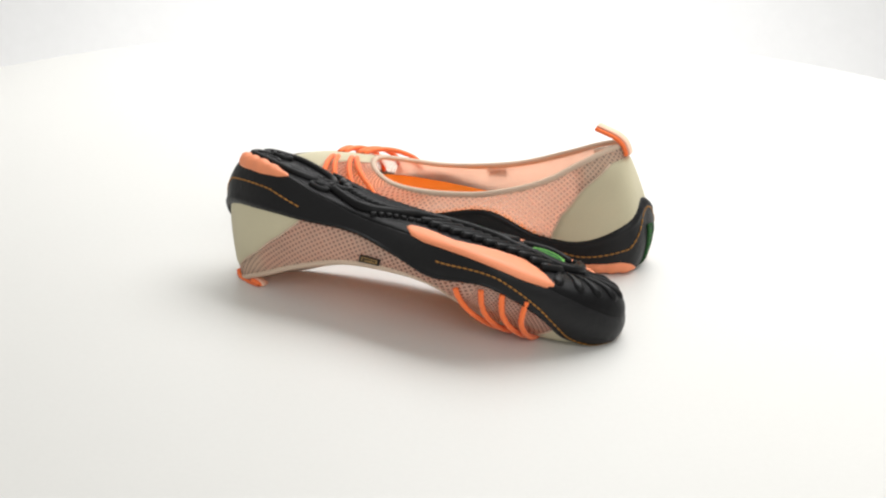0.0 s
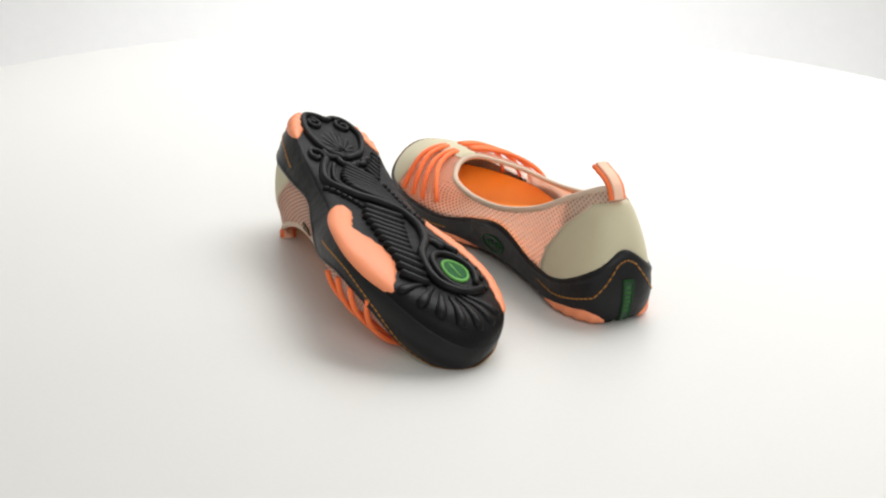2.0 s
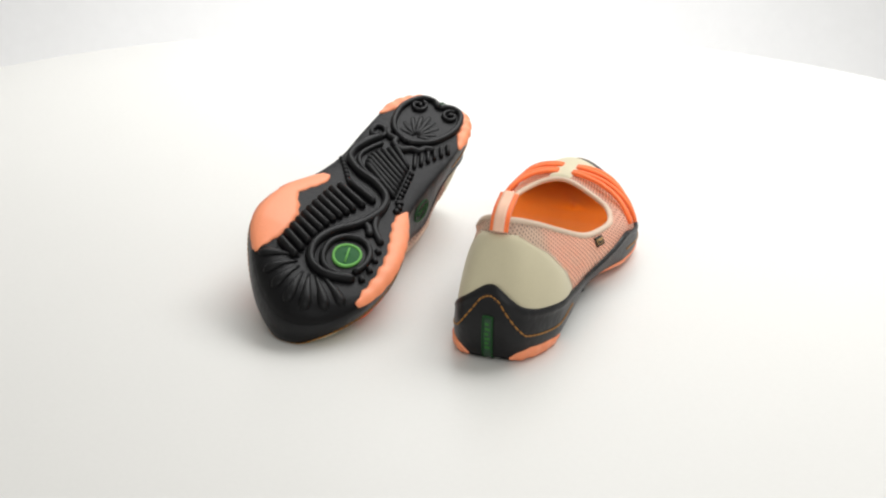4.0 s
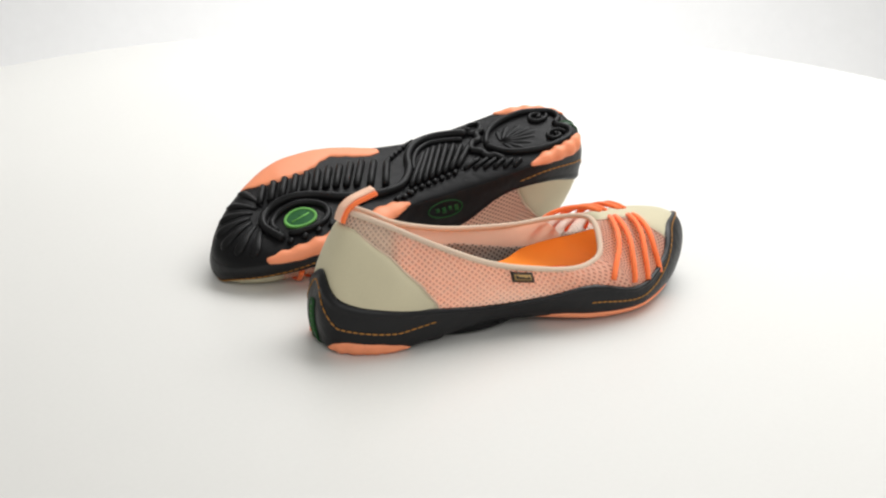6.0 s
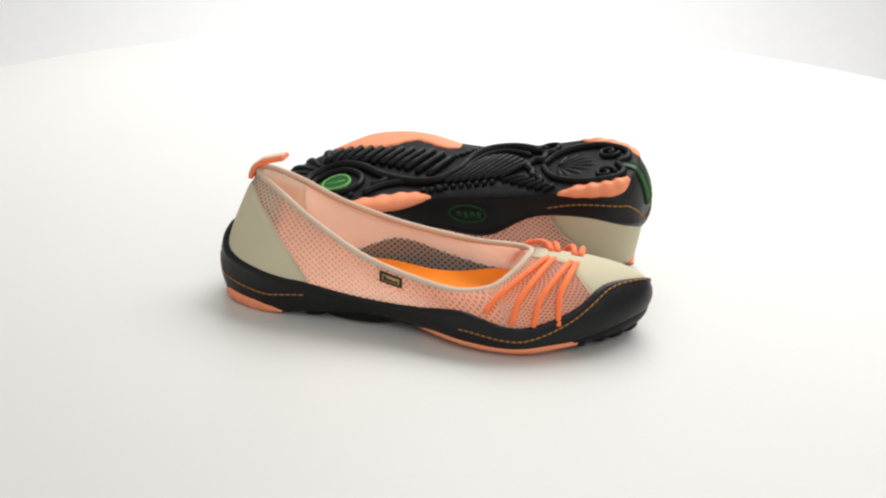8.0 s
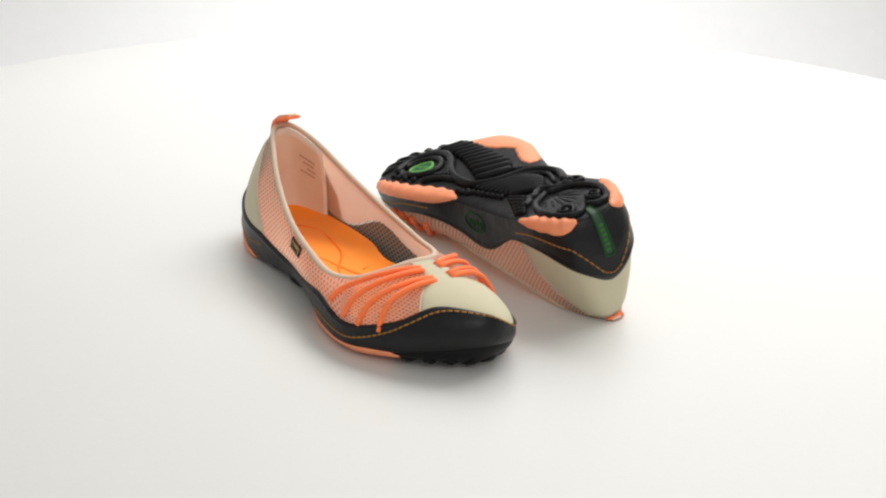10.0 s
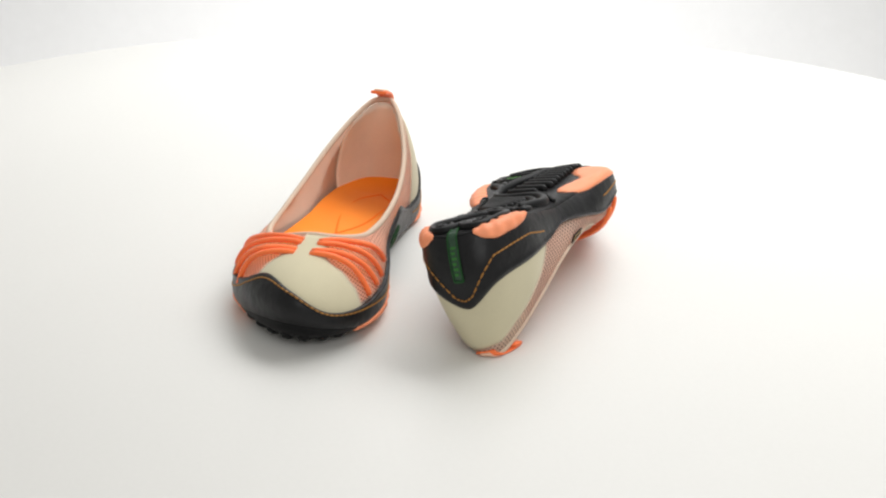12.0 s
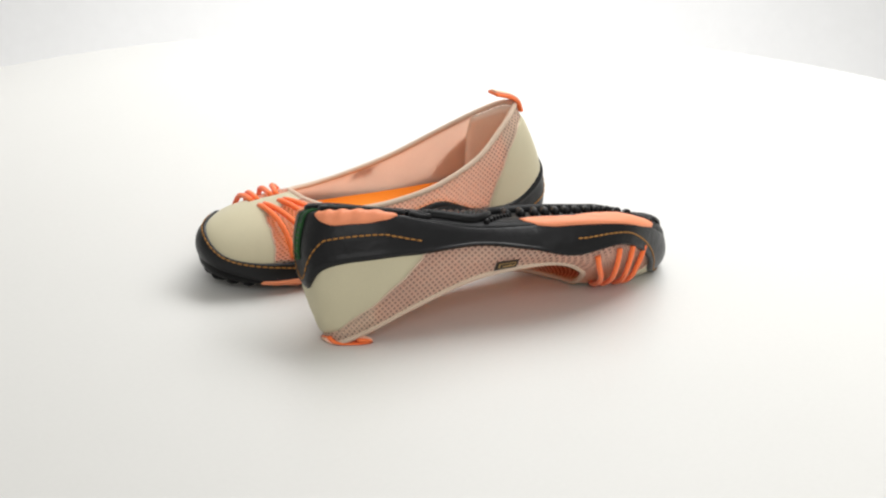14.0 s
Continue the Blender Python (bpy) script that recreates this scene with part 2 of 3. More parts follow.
def sole_point(u, r, down=0.0):
    """The underside from the rim (r 0) to the spine (r 1); below 0 it climbs the rand."""
    if r < 0:
        return skin(u, -r * rand_v(u), rand_off(-r, u) + down)
    rim = skin(u, 0.0, rand_off(0))
    x = min(max(rim.x, 0.030), 0.212)
    mid = Vector((x, np.interp(x, (0.03, 0.13, 0.21), (-0.001, -0.002, 0.004)), np.interp(x / MM, SPINE_X, SPINE_Z) * MM))
    p = rim.lerp(mid, r)
    reach = np.interp(rim.x, (0.2, 0.235), (0.6, 0.52))
    p.z = rim.z + (mid.z - rim.z) * math.sqrt(max(0.0, 1 - (1 - min(1.0, r / reach)) ** 2)) - down
    return p


US = [i * 0.125 for i in range(160)]


def arcs():
    """Length along the skin at mid height and up it, for the weave."""
    along, total = [0.0], 0.0
    for a, b in zip(US, US[1:] + [20.0]):
        total += (skin(b, 0.5) - skin(a, 0.5)).length
        along.append(total)
    return along


ALONG = arcs()


def slump():
    """Lets the soft upper give where it carries the shoe."""
    for u, give in SLUMP.items():
        FORM[u, 11] -= give * MM
        FORM[u, 8] -= give * 0.6 * MM
    for f in (section, skin_normal, rand_v):
        f.cache_clear()


def make_shoe(name, label, mirror, base, tab_path):
    """One shoe, its parts under an Empty at its base; mirror makes the other foot."""
    shoe = tagged(new(name), label, "shoe", "pair of shoes")
    shoe.matrix_world = base
    flip = Matrix.Diagonal((1, -1, 1, 1)) if mirror else None
    give, rest = (0.002 if mirror else 0.001), base.inverted()

    def add(pname, bm, mat, parent=None, plabel="", smooth=True):
        if flip:
            bm.transform(flip)
        bm.transform(base)
        for v in bm.verts:
            # soft parts give against the table
            if v.co.z < give:
                v.co.z = give * math.exp((v.co.z - give) / give)
        bm.transform(rest)
        return part(pname, bm, mat, parent or shoe, plabel, smooth)

    # upper and lining
    vs = [j / 22 for j in range(23)]
    outer = [[skin(u, v) for v in vs] for u in US]
    uv = lambda i, j: (ALONG[i], skin_raw(US[i % 160], vs[j])[2] if 56 > i or i > 104 else vs[j] * 0.075)
    add("upper", slab(outer, None, True, uv), NET, None, "peach open-weave net upper")
    for a, b in ((2.0, 7.1), (13.0, 18.0)):
        side = [a + (b - a) * i / 40 for i in range(41)]
        low = [min(0.8, rand_v(u) + 0.015) if a > 10 else 0.03 for u in side]
        add("lining", slab([[skin(u, v + (0.98 - v) * j / 16, -0.0017) for j in range(17)] for u, v in zip(side, low)], None), SALMON, None, "salmon knit lining")
    hv = [0.1 + 0.885 * j / 12 for j in range(13)]
    hu = [(-2.15 + 4.3 * i / 24) for i in range(25)]
    add("heel_lining", slab([[skin(u, v, -0.0022) for v in hv] for u in hu], [[skin(u, v, -0.0030) for v in hv] for u in hu]),
        SUEDE_IN, None, "tan soft heel lining")

    for k in range(4):
        u0, u1, v = 18.2 + 0.05 * (k % 2), 18.75 - 0.12 * (k % 3), 0.76 - 0.05 * k
        add("size_print", slab([[skin(u, w, -0.0029) for w in (v, v + 0.014)] for u in np.linspace(u0, u1, 7)],
                               [[skin(u, w, -0.0033) for w in (v, v + 0.014)] for u in np.linspace(u0, u1, 7)]), PRINT, None, "faint brown size print")

    # insole
    iv = 0.16
    rows = []
    for u in US:
        a = skin(u, iv, -0.0022 - 0.008 * math.exp(-((u - 15.1) / 0.7) ** 2))
        zin = 0.011 + (np.interp(a.x / MM, SPINE_X, SPINE_Z) + 1) * MM * 0.8
        mid = Vector((min(max(a.x, 0.03), 0.21), 0.001, zin))
        row = []
        for k in range(9):
            r = k / 8
            p = a.lerp(mid, r)
            p.z = zin + 0.005 * (1 - r) ** 3
            row.append(p)
        rows.append(row)
    insole = add("insole", slab(rows, None, True), INSOLE, None, "bright orange moulded insole")

    def inlay(pts):
        bm = bmesh.new()
        path = []
        for p in spline([(x, y, 0) for x, y in pts], 40):
            z = 0.011 + (np.interp(p.x, SPINE_X, SPINE_Z) + 1) * MM * 0.8
            path.append(Vector((p.x * MM, p.y * MM, z + 0.0002)))
        tube(bm, path, 0.0007, flat=0.5, sides=6)
        add("insole_seam", bm, PIPING, insole)

    inlay([(30, 0), (45, -11), (75, -13), (100, -9), (125, -2), (140, 8), (132, 18), (118, 14), (122, 4)])
    inlay([(30, 0), (48, 11), (72, 9), (95, 4), (118, -10), (150, -16), (172, -8)])
    inlay([(150, 4), (162, 12), (174, 8), (168, -2), (156, -4), (150, 4)])

    # rand and outsole
    fr = [0, .008, .02, .04, .07, .11, .16, .22, .3, .4, .5, .6, .7, .78, .83, .87, .9, .93, .96, .99, 1.0]
    top, bot = [], []
    for u in US:
        rv = rand_v(u)
        top.append([skin(u, f * rv, rand_off(f, u)) for f in fr])
        bot.append([skin(u, f * rv, min(0.0007, 0.6 * rand_off(f, u))) for f in fr])
    rand = add("rand", slab(top, bot, True), RUBBER, None, "black moulded rubber rand")
    rs = [(k / 16) ** 2 for k in range(17)]
    sole_bm = slab([[sole_point(u, r) for r in rs] for u in US], None, True)
    from_tree = sole_bm.copy()
    outsole = add("outsole", sole_bm, SOLE, None, "black rubber outsole with raised ornament")
    tree = BVHTree.FromBMesh(from_tree)
    from_tree.free()

    def under(x, y, down=0.0):
        hit = tree.ray_cast(Vector((x * MM, y * MM, -0.1)), Vector((0, 0, 1)))[0]
        return Vector((x * MM, y * MM, (hit.z if hit else 0.004) - down))

    # coral pads
    def pad(pname, inner, outer, scallops, wavy):
        """inner and outer: reach in r at stations u; the edge is scalloped and the crown rounded."""
        n, m = 44, 8
        g, h = [], []
        u0, u1 = inner[0][0], inner[-1][0]
        for i in range(n + 1):
            f = i / n
            u = u0 + (u1 - u0) * f
            edge = math.sqrt(max(0.0, 1 - abs(2 * f - 1) ** 3.0))
            ri = blend_at(u, inner) + wavy * math.cos(scallops * 2 * math.pi * f) * edge
            ro = blend_at(u, outer)
            lift = [0.0003 + 0.0009 * min(1.0, 5 * k / m, 5 * (m - k) / m) * (0.35 + 0.65 * edge) for k in range(m + 1)]
            swell = ({5: 0.0004, 9: 0.00025}.get(scallops, 0.0)) * math.cos(scallops * 2 * math.pi * f) * edge
            g.append([sole_point(u, ro + (ri - ro) * k / m, lift[k] + swell) for k in range(m + 1)])
            h.append([sole_point(u, ro + (ri - ro) * k / m, -0.001) for k in range(m + 1)])
        add(pname, slab(g, h), CORAL, outsole, "coral orange rubber pad")

    def blend_at(u, table):
        """Rounded interpolation in a table that may run either way."""
        xs, ys = zip(*sorted(table))
        return sum(float(np.interp(u + d, xs, ys)) for d in (-0.06, 0, 0.06)) / 3

    pad("heel_pad", [(0.65, 0.01), (0.8, 0.13), (1.1, 0.21), (1.5, 0.25), (2.0, 0.22), (2.3, 0.14), (2.45, 0.01)],
        [(0.65, -0.01), (0.85, -0.14), (1.2, -0.25), (1.9, -0.25), (2.3, -0.14), (2.45, -0.01)], 5, 0.02)
    pad("heel_pad", [(19.35, 0.01), (19.2, 0.13), (18.9, 0.21), (18.5, 0.25), (18.0, 0.22), (17.7, 0.14), (17.55, 0.01)],
        [(19.35, -0.01), (19.15, -0.14), (18.8, -0.25), (18.1, -0.25), (17.7, -0.14), (17.55, -0.01)], 5, 0.02)
    pad("ball_pad", [(4.95, 0.27), (5.08, 0.35), (5.35, 0.36), (5.7, 0.3), (6.0, 0.25), (6.2, 0.33), (6.4, 0.43), (6.7, 0.51), (7.1, 0.51),
                     (7.4, 0.45), (7.75, 0.28), (8.1, 0.05)],
        [(4.95, 0.14), (5.1, 0.0), (5.45, -0.1), (7.5, -0.1), (8.1, 0.03)], 11, 0.012)
    pad("ball_pad", [(15.0, 0.06), (14.85, 0.17), (14.6, 0.25), (14.3, 0.28), (13.9, 0.25), (13.45, 0.2), (12.65, 0.16), (12.2, 0.14), (11.85, 0.05)],
        [(15.0, 0.04), (14.75, -0.05), (14.4, -0.2), (14.0, -0.24), (12.5, -0.2), (12.0, -0.05), (11.85, 0.03)], 9, 0.014)

    # raised ornament
    def ridge(pts, width, height, name="tread_ridge", n=None):
        bm = bmesh.new()
        pts = spline([(x, y, 0) for x, y in pts], n or max(2, 6 * (len(pts) - 1) + 1)) if len(pts) > 2 else [
            Vector((*pts[0], 0)).lerp(Vector((*pts[1], 0)), f) for f in (0, 0.07, 0.35, 0.65, 0.93, 1)]
        path = [under(p.x, p.y, height * 0.25) for p in pts]
        k = len(path)
        rad = [width * (0.6 if i in (0, k - 1) else 1) for i in range(k)]
        tube(bm, path, rad, flat=height / width, sides=8)
        add(name, bm, TREAD, outsole)

    def petal(root, tip, bow, fat):
        root, tip = Vector(root), Vector(tip)
        side = Vector((-(tip.y - root.y), tip.x - root.x)).normalized() * bow
        bm = bmesh.new()
        path = [under(*(root.lerp(tip, f) + side * math.sin(f * 3.1)), 0.0004 - 0.0014 * f) for f in (0, .2, .4, .6, .8, .93, 1)]
        tube(bm, path, [fat * w for w in (0.3, 0.5, 0.72, 0.92, 1, 0.75, 0.3)], flat=0.6)
        add("petal_ridge", bm, TREAD, outsole)

    # bars under the ball, the waist and beside the heel
    for i in range(12):
        x = 128 + 79 * i / 11
        ridge([(x, np.interp(x, (128, 140, 167, 195, 207), (-13, -19, -20, -20, -20))),
               (x + np.interp(x, (128, 140, 167, 207), (10, 13, 9, 8)), np.interp(x, (128, 140, 167, 195, 207), (9, 4, -2, -4, -5)))],
              0.0024, 0.0032)
    for i in range(8):
        f = i / 7
        ridge([(75 + 28 * f, -6 - 9 * math.sin(f * 2.3)), (90 + 34 * f, 10 + 6 * f)], 0.0020, 0.0029)
        ridge([(92.5 + 34 * f, 13 + 6 * f), (94.5 + 34 * f, 15 + 6 * f)], 0.0016, 0.002, "tread_stud")
    for i in range(6):
        f = i / 5
        ridge([(74 - 23 * f, 8 + 12 * f), (87 - 29 * f, 13 + 11 * f)], 0.0015, 0.0021)
    # vine from the heel's curl round to the badge
    ridge([(71, -18), (82, -23), (94, -26), (105, -23), (114, -13), (119, 1), (128, 12), (140, 15.5), (152, 15), (167, 11), (184, 2),
           (202, -1), (215, 5), (219, 17), (212, 31)], 0.0027, 0.0034, "vine_ridge", 80)
    ridge([(76, -14), (86, -18), (97, -20), (107, -15), (113, -6), (116, 3)], 0.0017, 0.0022, "vine_ridge", 24)
    ridge([(71, -18), (66, -17), (61, -20), (61, -25), (67, -26), (71, -23), (67, -21)], 0.0016, 0.0021, "vine_ridge", 30)
    ridge([(150, 16), (160, 19), (168, 24), (174, 30)], 0.0024, 0.0024, "leaf_ridge", 14)
    ridge([(163, 14), (166, 18), (172, 21)], 0.0026, 0.0024, "leaf_ridge", 10)
    for k in range(7):
        ridge([(104 + 3.6 * k, -29.5 + 2.4 * k), (106.6 + 3.6 * k, -27 + 2.4 * k)], 0.0015, 0.0018, "tread_stud")
    for x, y in ((126, 21), (131, 22.5), (136, 23), (173, 28), (182, 31.5), (191, 33.5), (200, 34.5), (209, 34)):
        ridge([(x - 1.2, y - 1.2), (x + 1.2, y + 1.2)], 0.0019, 0.0019, "tread_stud")
    ridge([(197 + 17.5 * math.cos(a), 18 + 12.5 * math.sin(a)) for a in (0.9 + 2 * math.pi * k / 26 for k in range(25))],
          0.0021, 0.0025, "spiral_ridge", 60)
    # palmette at the toe
    for u, tail in ((8.05, 0.78), (8.6, 0.72), (9.15, 0.7), (9.75, 0.68), (10.35, 0.68), (10.95, 0.7), (11.45, 0.74)):
        bm = bmesh.new()
        reach = (tail, 0.58, 0.47, 0.37, 0.28, 0.21, 0.16, 0.125, 0.10)
        path = [sole_point(u + 0.10 * math.sin(2.6 * k / 8), r, 0.0005 - 0.0012 * k / 8) for k, r in enumerate(reach)]
        tube(bm, path, [0.0036 * w for w in (0.22, 0.36, 0.52, 0.7, 0.9, 1.0, 0.98, 0.78, 0.3)], flat=0.62)
        add("petal_ridge", bm, TREAD, outsole)
    # heart, spirals and palmette at the heel
    ridge([(18, -1), (12, -7), (15, -15), (32, -20.5), (48, -19), (59, -13), (65, -2)], 0.0021, 0.0025, "heart_ridge", 36)
    ridge([(18, -1), (11, 6), (15, 14), (31, 18), (46, 15), (57, 9), (65, -2)], 0.0021, 0.0025, "heart_ridge", 36)
    for cx, cy, sgn in ((25, -12.5, -1), (22, 9.5, 1)):
        ridge([(cx - (7 - 0.45 * k) * math.cos(0.62 * k), cy - sgn * 0.8 * (7 - 0.45 * k) * math.sin(0.62 * k)) for k in range(14)],
              0.0014, 0.0021, "spiral_ridge", 60)
    for tip in ((52, -13), (44, -14), (36, -11), (31, -6), (28, -1), (31, 4), (36, 9), (44, 11), (51, 9)):
        petal(Vector((55, -0.5)).lerp(Vector(tip), 0.1), tip, 0.5, 0.0021)
    ridge([(60, -17), (66, -15), (67, -9), (72, -8), (75, -2), (70, 3), (69, 8), (64, 10), (61, 16)], 0.0024, 0.0026, "heart_ridge", 40)

    # green badges
    def disc(cx, cy, ax, ay, lift, tall, mat, pname, parent, hole=0.0):
        n = 36
        ringp = lambda k, s, h: under(cx + ax * s * math.cos(2 * math.pi * k / n), cy + ay * s * math.sin(2 * math.pi * k / n), h)
        steps = (0.02, 0.3, 0.6, 0.85, 1.0) if hole == 0 else (hole, 0.5 * (1 + hole), 1.0)
        g = [[ringp(k, s, lift + tall) for s in steps] for k in range(n)]
        h = [[ringp(k, s, lift - 0.001) for s in steps] for k in range(n)]
        return add(pname, slab(g, h, True), mat, parent)

    disc(197, 18.5, 9.8, 7.8, 0.0002, 0.0006, GREEN, "sole_badge", outsole)
    disc(197, 18.5, 10.2, 8.2, 0.0004, 0.0009, PALE, "sole_badge_ring", outsole, 0.84)
    bm = bmesh.new()
    tube(bm, [under(191, 17, 0.001), under(203, 20, 0.001)], 0.0006, flat=0.7)
    add("sole_badge_mark", bm, PALE, outsole)

    def skin_plate(pname, u0, u1, v0, v1, off, thick, mat, parent, nu=10, nv=6):
        f = lambda i, j, o: skin(u0 + (u1 - u0) * i / nu, v0 + (v1 - v0) * j / nv, o)
        return add(pname, slab([[f(i, j, off) for j in range(nv + 1)] for i in range(nu + 1)],
                               [[f(i, j, off - thick) for j in range(nv + 1)] for i in range(nu + 1)]), mat, parent)

    rv0 = rand_v(0)
    def heel_plate(pname, w0, w1, r0, r1, lift, mat):
        """A strip over the heel's edge, from the tread (r0) up the back (r1)."""
        n, m = 22, 6
        f = lambda i, j, o: sole_point(w0 + (w1 - w0) * j / m, r0 + (r1 - r0) * i / n, o)
        add(pname, slab([[f(i, j, lift) for j in range(m + 1)] for i in range(n + 1)],
                        [[f(i, j, -0.0006) for j in range(m + 1)] for i in range(n + 1)]), mat, rand)

    heel_plate("heel_badge", -0.14, 0.14, 0.38, -0.58, 0.0007, MOSS)
    for w0, w1 in ((-0.165, -0.135), (0.135, 0.165)):
        heel_plate("badge_border", w0, w1, 0.39, -0.59, 0.0012, DIM)
    heel_plate("badge_border", -0.165, 0.165, -0.575, -0.6, 0.0012, DIM)
    heel_plate("badge_border", -0.165, 0.165, 0.405, 0.38, 0.0012, DIM)
    for k in range(6):
        heel_plate("badge_mark", -0.08, 0.09 - 0.04 * (k % 2), -0.12 - 0.07 * k, -0.155 - 0.07 * k, 0.0011, LIME)
    # oval badge on the arch
    bm = bmesh.new()
    rv = rand_v(15.7)
    oval = [(15.7 + 0.36 * math.cos(a), 0.34 * rv + 0.22 * rv * math.sin(a)) for a in (2 * math.pi * k / 32 for k in range(32))]
    tube(bm, [skin(u, v, 0.0026) for u, v in oval], 0.0005, [skin_normal(u, v) for u, v in oval], sides=6, ring=True)
    add("arch_badge", bm, DIM, rand)
    for k in range(4):
        u = 15.5 + 0.13 * k
        skin_plate("badge_mark", u, u + 0.08, 0.28 * rv, (0.39 + 0.05 * (k % 2)) * rv, 0.0029, 0.0006, DIM, rand, 3, 2)

    # stitching along the rand
    def stitches(u0, u1, level, count):
        bm = bmesh.new()
        for k in range(count):
            us = [u0 + (u1 - u0) * (k + f) / count for f in (0.05, 0.45, 0.85)]
            pts = [skin(u, level(u) * rand_v(u), rand_off(level(u), u) + 0.0002) for u in us]
            nor = [skin_normal(u, level(u) * rand_v(u)) for u in us]
            tube(bm, pts, [0.00042, 0.00054, 0.00042], nor, 0.7, 5)
        tagged(add("stitching", bm, THREAD, rand, "ochre stitching"), kind="stuff")

    stitches(-2.7, 2.9, lambda u: float(np.interp(abs(u), (0, 0.3, 1.0, 2.2, 3.0), (0.86, 0.84, 0.5, 0.48, 0.62))), 46)
    stitches(5.9, 8.3, lambda u: 0.45 + 0.33 * max(0, (u - 7.1) / 1.2), 22)
    stitches(8.3, 12.2, lambda u: 0.78 + 0.1 * math.sin((u - 8.3) / 3.9 * math.pi), 30)
    stitches(12.2, 14.2, lambda u: 0.78 - 0.3 * min(1, (u - 12.2) / 1.2), 18)

    # beige heel counter and toe panel
    def panel(pname, bounds, v_low, v_high, off, plabel, nu=30, nv=16, thick=0.0014):
        g, h = [], []
        for i in range(nu + 1):
            a = i / nu
            ra, rb = [], []
            for j in range(nv + 1):
                b = j / nv
                lo, hi = bounds(b)
                u = lo + (hi - lo) * a
                v = v_low(u) + (v_high(u) - v_low(u)) * b
                e = min(1, 12 * min(a, 1 - a) + 0.15, 10 * (1 - b) + 0.15)
                ra.append(skin(u, v, off * e))
                rb.append(skin(u, v, -0.0003))
            g.append(ra)
            h.append(rb)
        ob = add(pname, slab(g, h), BEIGE, None, plabel)
        for edge in (0, nu):
            bm = bmesh.new()
            tube(bm, [g[edge][j] for j in range(nv + 1)], 0.0006, sides=6)
            add("edge_seam", bm, TRIM, ob)
        return ob

    panel("heel_counter", lambda b: (-np.interp(b, (0, .2, .5, .8, 1), (2.75, 2.7, 2.52, 2.05, 1.2)), np.interp(b, (0, .2, .5, .8, 1), (3.0, 2.9, 2.6, 2.0, 1.0))),
          lambda u: rand_v(u) - 0.05, lambda u: 0.91, 0.0011, "beige nubuck heel counter")
    panel("toe_panel", lambda b: (np.interp(b, (0, .3, .55, .7, .8, 1), (8.6, 8.75, 9.05, 9.35, 9.38, 9.3)), np.interp(b, (0, .3, .55, .7, .8, 1), (12.1, 11.9, 11.5, 10.9, 10.75, 10.8))),
          lambda u: max(0.02, rand_v(u) - 0.05), lambda u: 0.985, 0.0011, "beige nubuck toe panel and strap")

    # binding, laces, tab, label
    bm = bmesh.new()
    tube(bm, [skin(u, 1.0, -0.0006) for u in US], 0.0019, [skin_normal(u, 0.97) for u in US], 0.85, 8, True)
    add("binding", bm, TRIM, None, "sand tape binding round the opening")
    skin_tree = BVHTree.FromPolygons([p for row in outer for p in row],
                                     [(i * 23 + j, ((i + 1) % 160) * 23 + j, ((i + 1) % 160) * 23 + j + 1, i * 23 + j + 1)
                                      for i in range(160) for j in range(22)])
    for side, ends in ((-1, ((171, -43, 25), (186, -44, 21), (198, -42, 20), (211, -36, 20))),
                       (1, ((165, 40, 25), (180, 43, 22), (192, 43, 21), (206, 41, 20)))):
        for k, end in enumerate(ends):
            hub = Vector(((195, 198.5, 208, 211.5)[k], 0.5 if side < 0 else 9.0, 41)) * MM
            a = Vector(end) * MM
            pts, nor = [], []
            for i in range(21):
                f = i / 20
                q = a.lerp(hub, f) + Vector((0, side * 0.012, 0.014)) * math.sin(f * math.pi)
                loc, nrm = skin_tree.find_nearest(q)[:2]
                if (nrm.z < 0 and loc.z > 0.03) or nrm.y * side < -0.3:
                    nrm = -nrm
                pts.append(loc + nrm * (0.0010 + 0.0028 * math.sin(f ** 1.5 * math.pi) ** 0.8))
                nor.append(nrm)
            bm = bmesh.new()
            tube(bm, pts, 0.00175, nor, 0.9, 8)
            add("lace", bm, LACE, None, "neon orange elastic cord")
    width = 0.0030
    path = spline([(x * MM, y * MM, z * MM) for x, y, z in tab_path], 26)
    for nm, mat, shift, w in (("pull_tab", TAPE, 0.0006, width), ("pull_tab_lining", LACE, -0.0010, width + 0.0021)):
        g, h = [], []
        for i, p in enumerate(path):
            d = (path[min(i + 1, 25)] - path[max(i - 1, 0)]).normalized()
            nrm = Vector((-d.z, 0, d.x)).normalized()
            half = 0.0006 if nm == "pull_tab" else 0.0010
            g.append([p + nrm * (shift + half) + Vector((0, y, 0)) for y in (-w, -w * 0.5, 0, w * 0.5, w)])
            h.append([p + nrm * (shift - half) + Vector((0, y, 0)) for y in (-w, -w * 0.5, 0, w * 0.5, w)])
        add(nm, slab(g, h), mat, None, "peach woven pull tab" if nm == "pull_tab" else "orange underside of the pull tab")
    tag = skin_plate("label_tag", 4.36, 4.80, 0.76, 0.93, 0.0010, 0.0008, LABEL, None)
    skin_plate("label_field", 4.41, 4.75, 0.80, 0.89, 0.0013, 0.0005, GOLD, tag)
    for k, tall in enumerate((0.055, 0.03, 0.03, 0.02, 0.035)):
        skin_plate("label_mark", 4.44 + 0.058 * k, 4.49 + 0.058 * k, 0.815, 0.82 + tall, 0.0016, 0.0005, LABEL, tag, 2, 2)
    return shoe


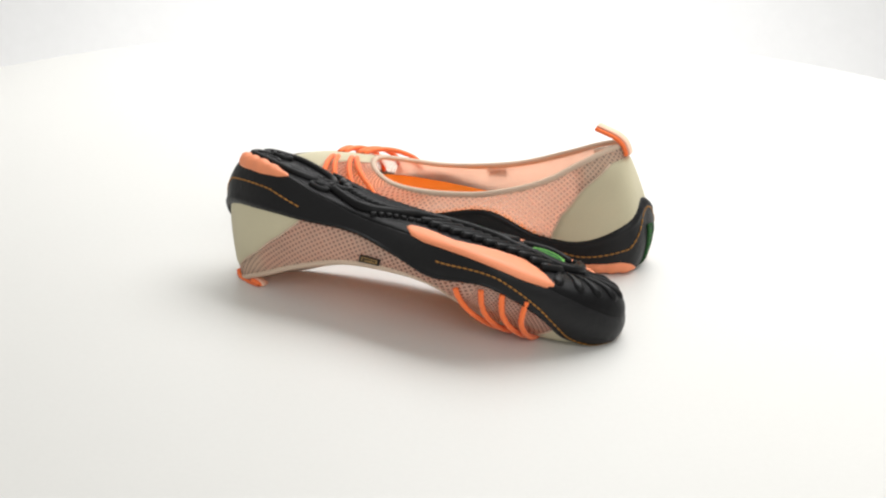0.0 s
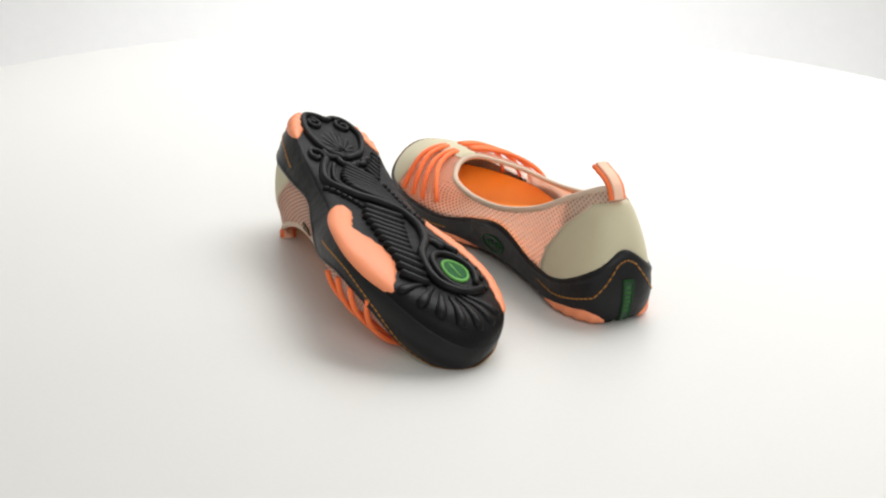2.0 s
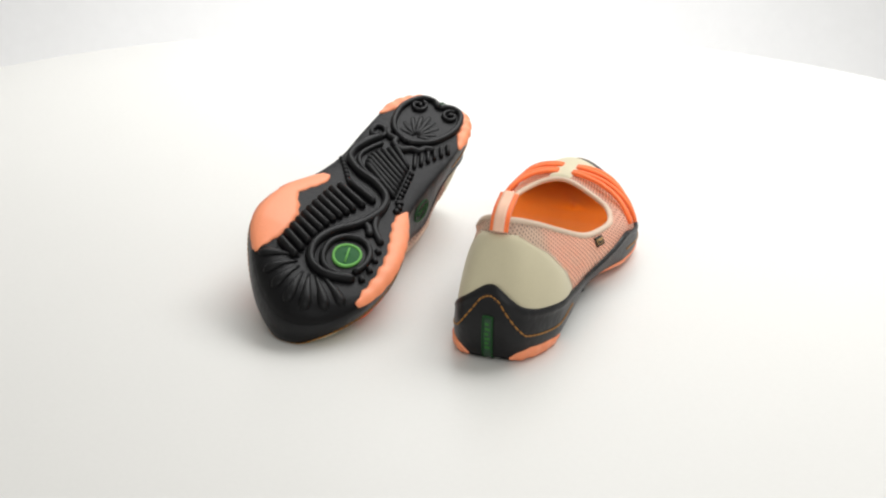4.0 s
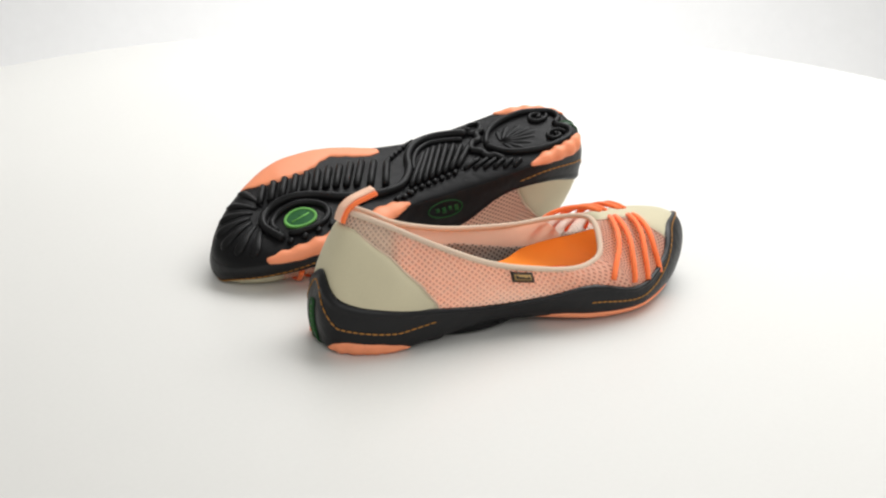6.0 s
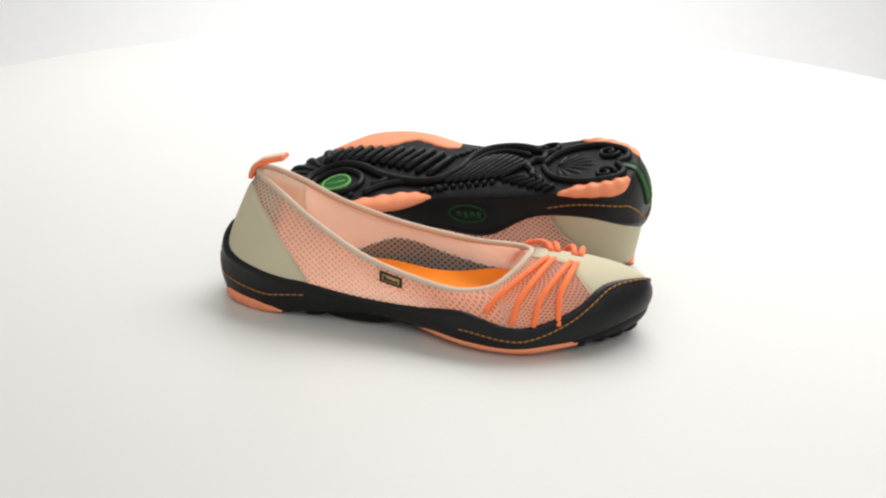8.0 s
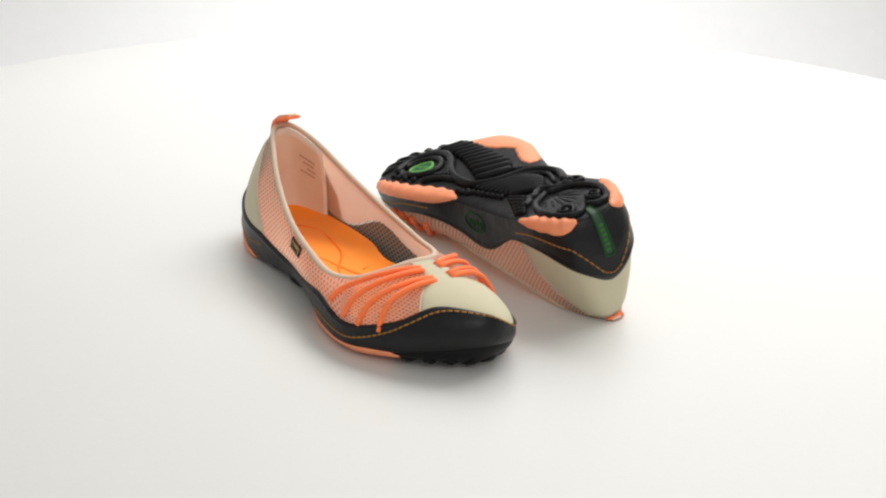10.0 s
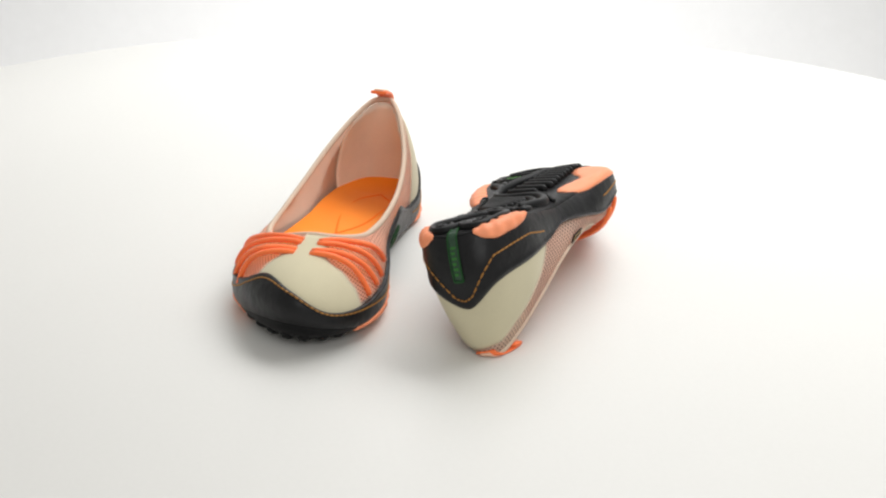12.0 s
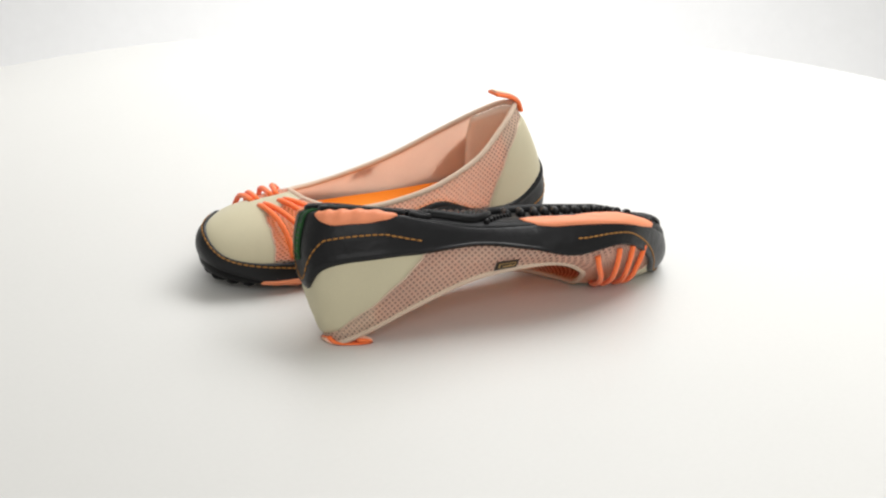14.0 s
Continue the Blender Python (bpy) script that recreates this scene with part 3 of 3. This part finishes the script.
# ---- the set ----
def lathe(profile, n=128):
    bm = bmesh.new()
    rows = [[bm.verts.new((r * math.cos(2 * math.pi * k / n), r * math.sin(2 * math.pi * k / n), z)) for k in range(n)] for r, z in profile]
    for a, b in zip(rows, rows[1:]):
        for k in range(n):
            bm.faces.new((a[k], a[(k + 1) % n], b[(k + 1) % n], b[k]))
    return bm


turntable = tagged(new("turntable"), "round white laminate turntable top, plain and clean", "turntable")
turntable.location = (0.014, 0, 0)
bm = lathe([(0.0005, 0), (0.2, 0), (0.4, 0), (0.557, 0), (0.56, -0.001), (0.561, -0.003), (0.561, -0.022), (0.558, -0.025), (0.3, -0.025), (0.0005, -0.025)])
tabletop = part("tabletop", bm, WHITE, turntable)
bm = lathe([(0.0005, -0.025), (0.2, -0.025), (0.2, -0.05), (0.06, -0.06), (0.06, -0.88), (0.25, -0.9), (0.0005, -0.9)], 48)
part("pedestal", bm, WHITE, turntable)

bm = bmesh.new()
g = []
for x in np.linspace(-3, 3, 13):
    col = [(x, -3.0, -0.9), (x, 0.9, -0.9)]
    col += [(x, 0.9 + 0.7 * math.sin(a), -0.2 - 0.7 * math.cos(a)) for a in np.linspace(0.1, math.pi / 2, 10)]
    col += [(x, 1.6, 0.6), (x, 1.6, 2.4)]
    g.append(col)
sweep = part("backdrop", slab(g, None), PAPER, None)
tagged(sweep, "seamless white paper studio backdrop", "backdrop", kind="structure")

# ---- the shoes ----
STAND = Matrix.Translation((0.1297, 0.0153, 0.0003)) @ pose(0, 0, 0, 0, 0, 158.6)
TIPPED = Matrix(((0.87735, -0.39303, -0.27530, -0.11891),
                 (-0.44861, -0.87546, -0.17980, 0.01331),
                 (-0.17034, 0.28125, -0.94439, 0.07381), (0, 0, 0, 1))) @ Matrix.Rotation(radians(0.9), 4, "Y")
right_shoe = make_shoe("slip_on_shoe", "peach net slip-on shoe with orange laces, standing upright", False, STAND,
                       [(17.6, 0, 71.5), (18.7, 0, 75), (21, 0, 79), (26, 0, 82.5), (32, 0, 84.5), (38.5, 0, 86.5)])
slump()
left_shoe = make_shoe("slip_on_shoe", "peach net slip-on shoe turned over, black sole facing up", True, TIPPED,
                      [(19, 0, 72), (22, -2, 75.2), (28, -4, 77), (35, -7, 76.6), (41.5, -9.5, 74.5), (40.5, -9.5, 72.3), (34, -8, 71.8)])


def motions():
    walk(turntable, [(t, pose(0.014, 0, 0, 0, 0, a)) for t, a in TURN])
    for thing in (right_shoe, left_shoe):
        start = thing.matrix_world.copy()
        walk(thing, [(t, Matrix.Rotation(radians(a), 4, "Z") @ start) for t, a in TURN])


motions()
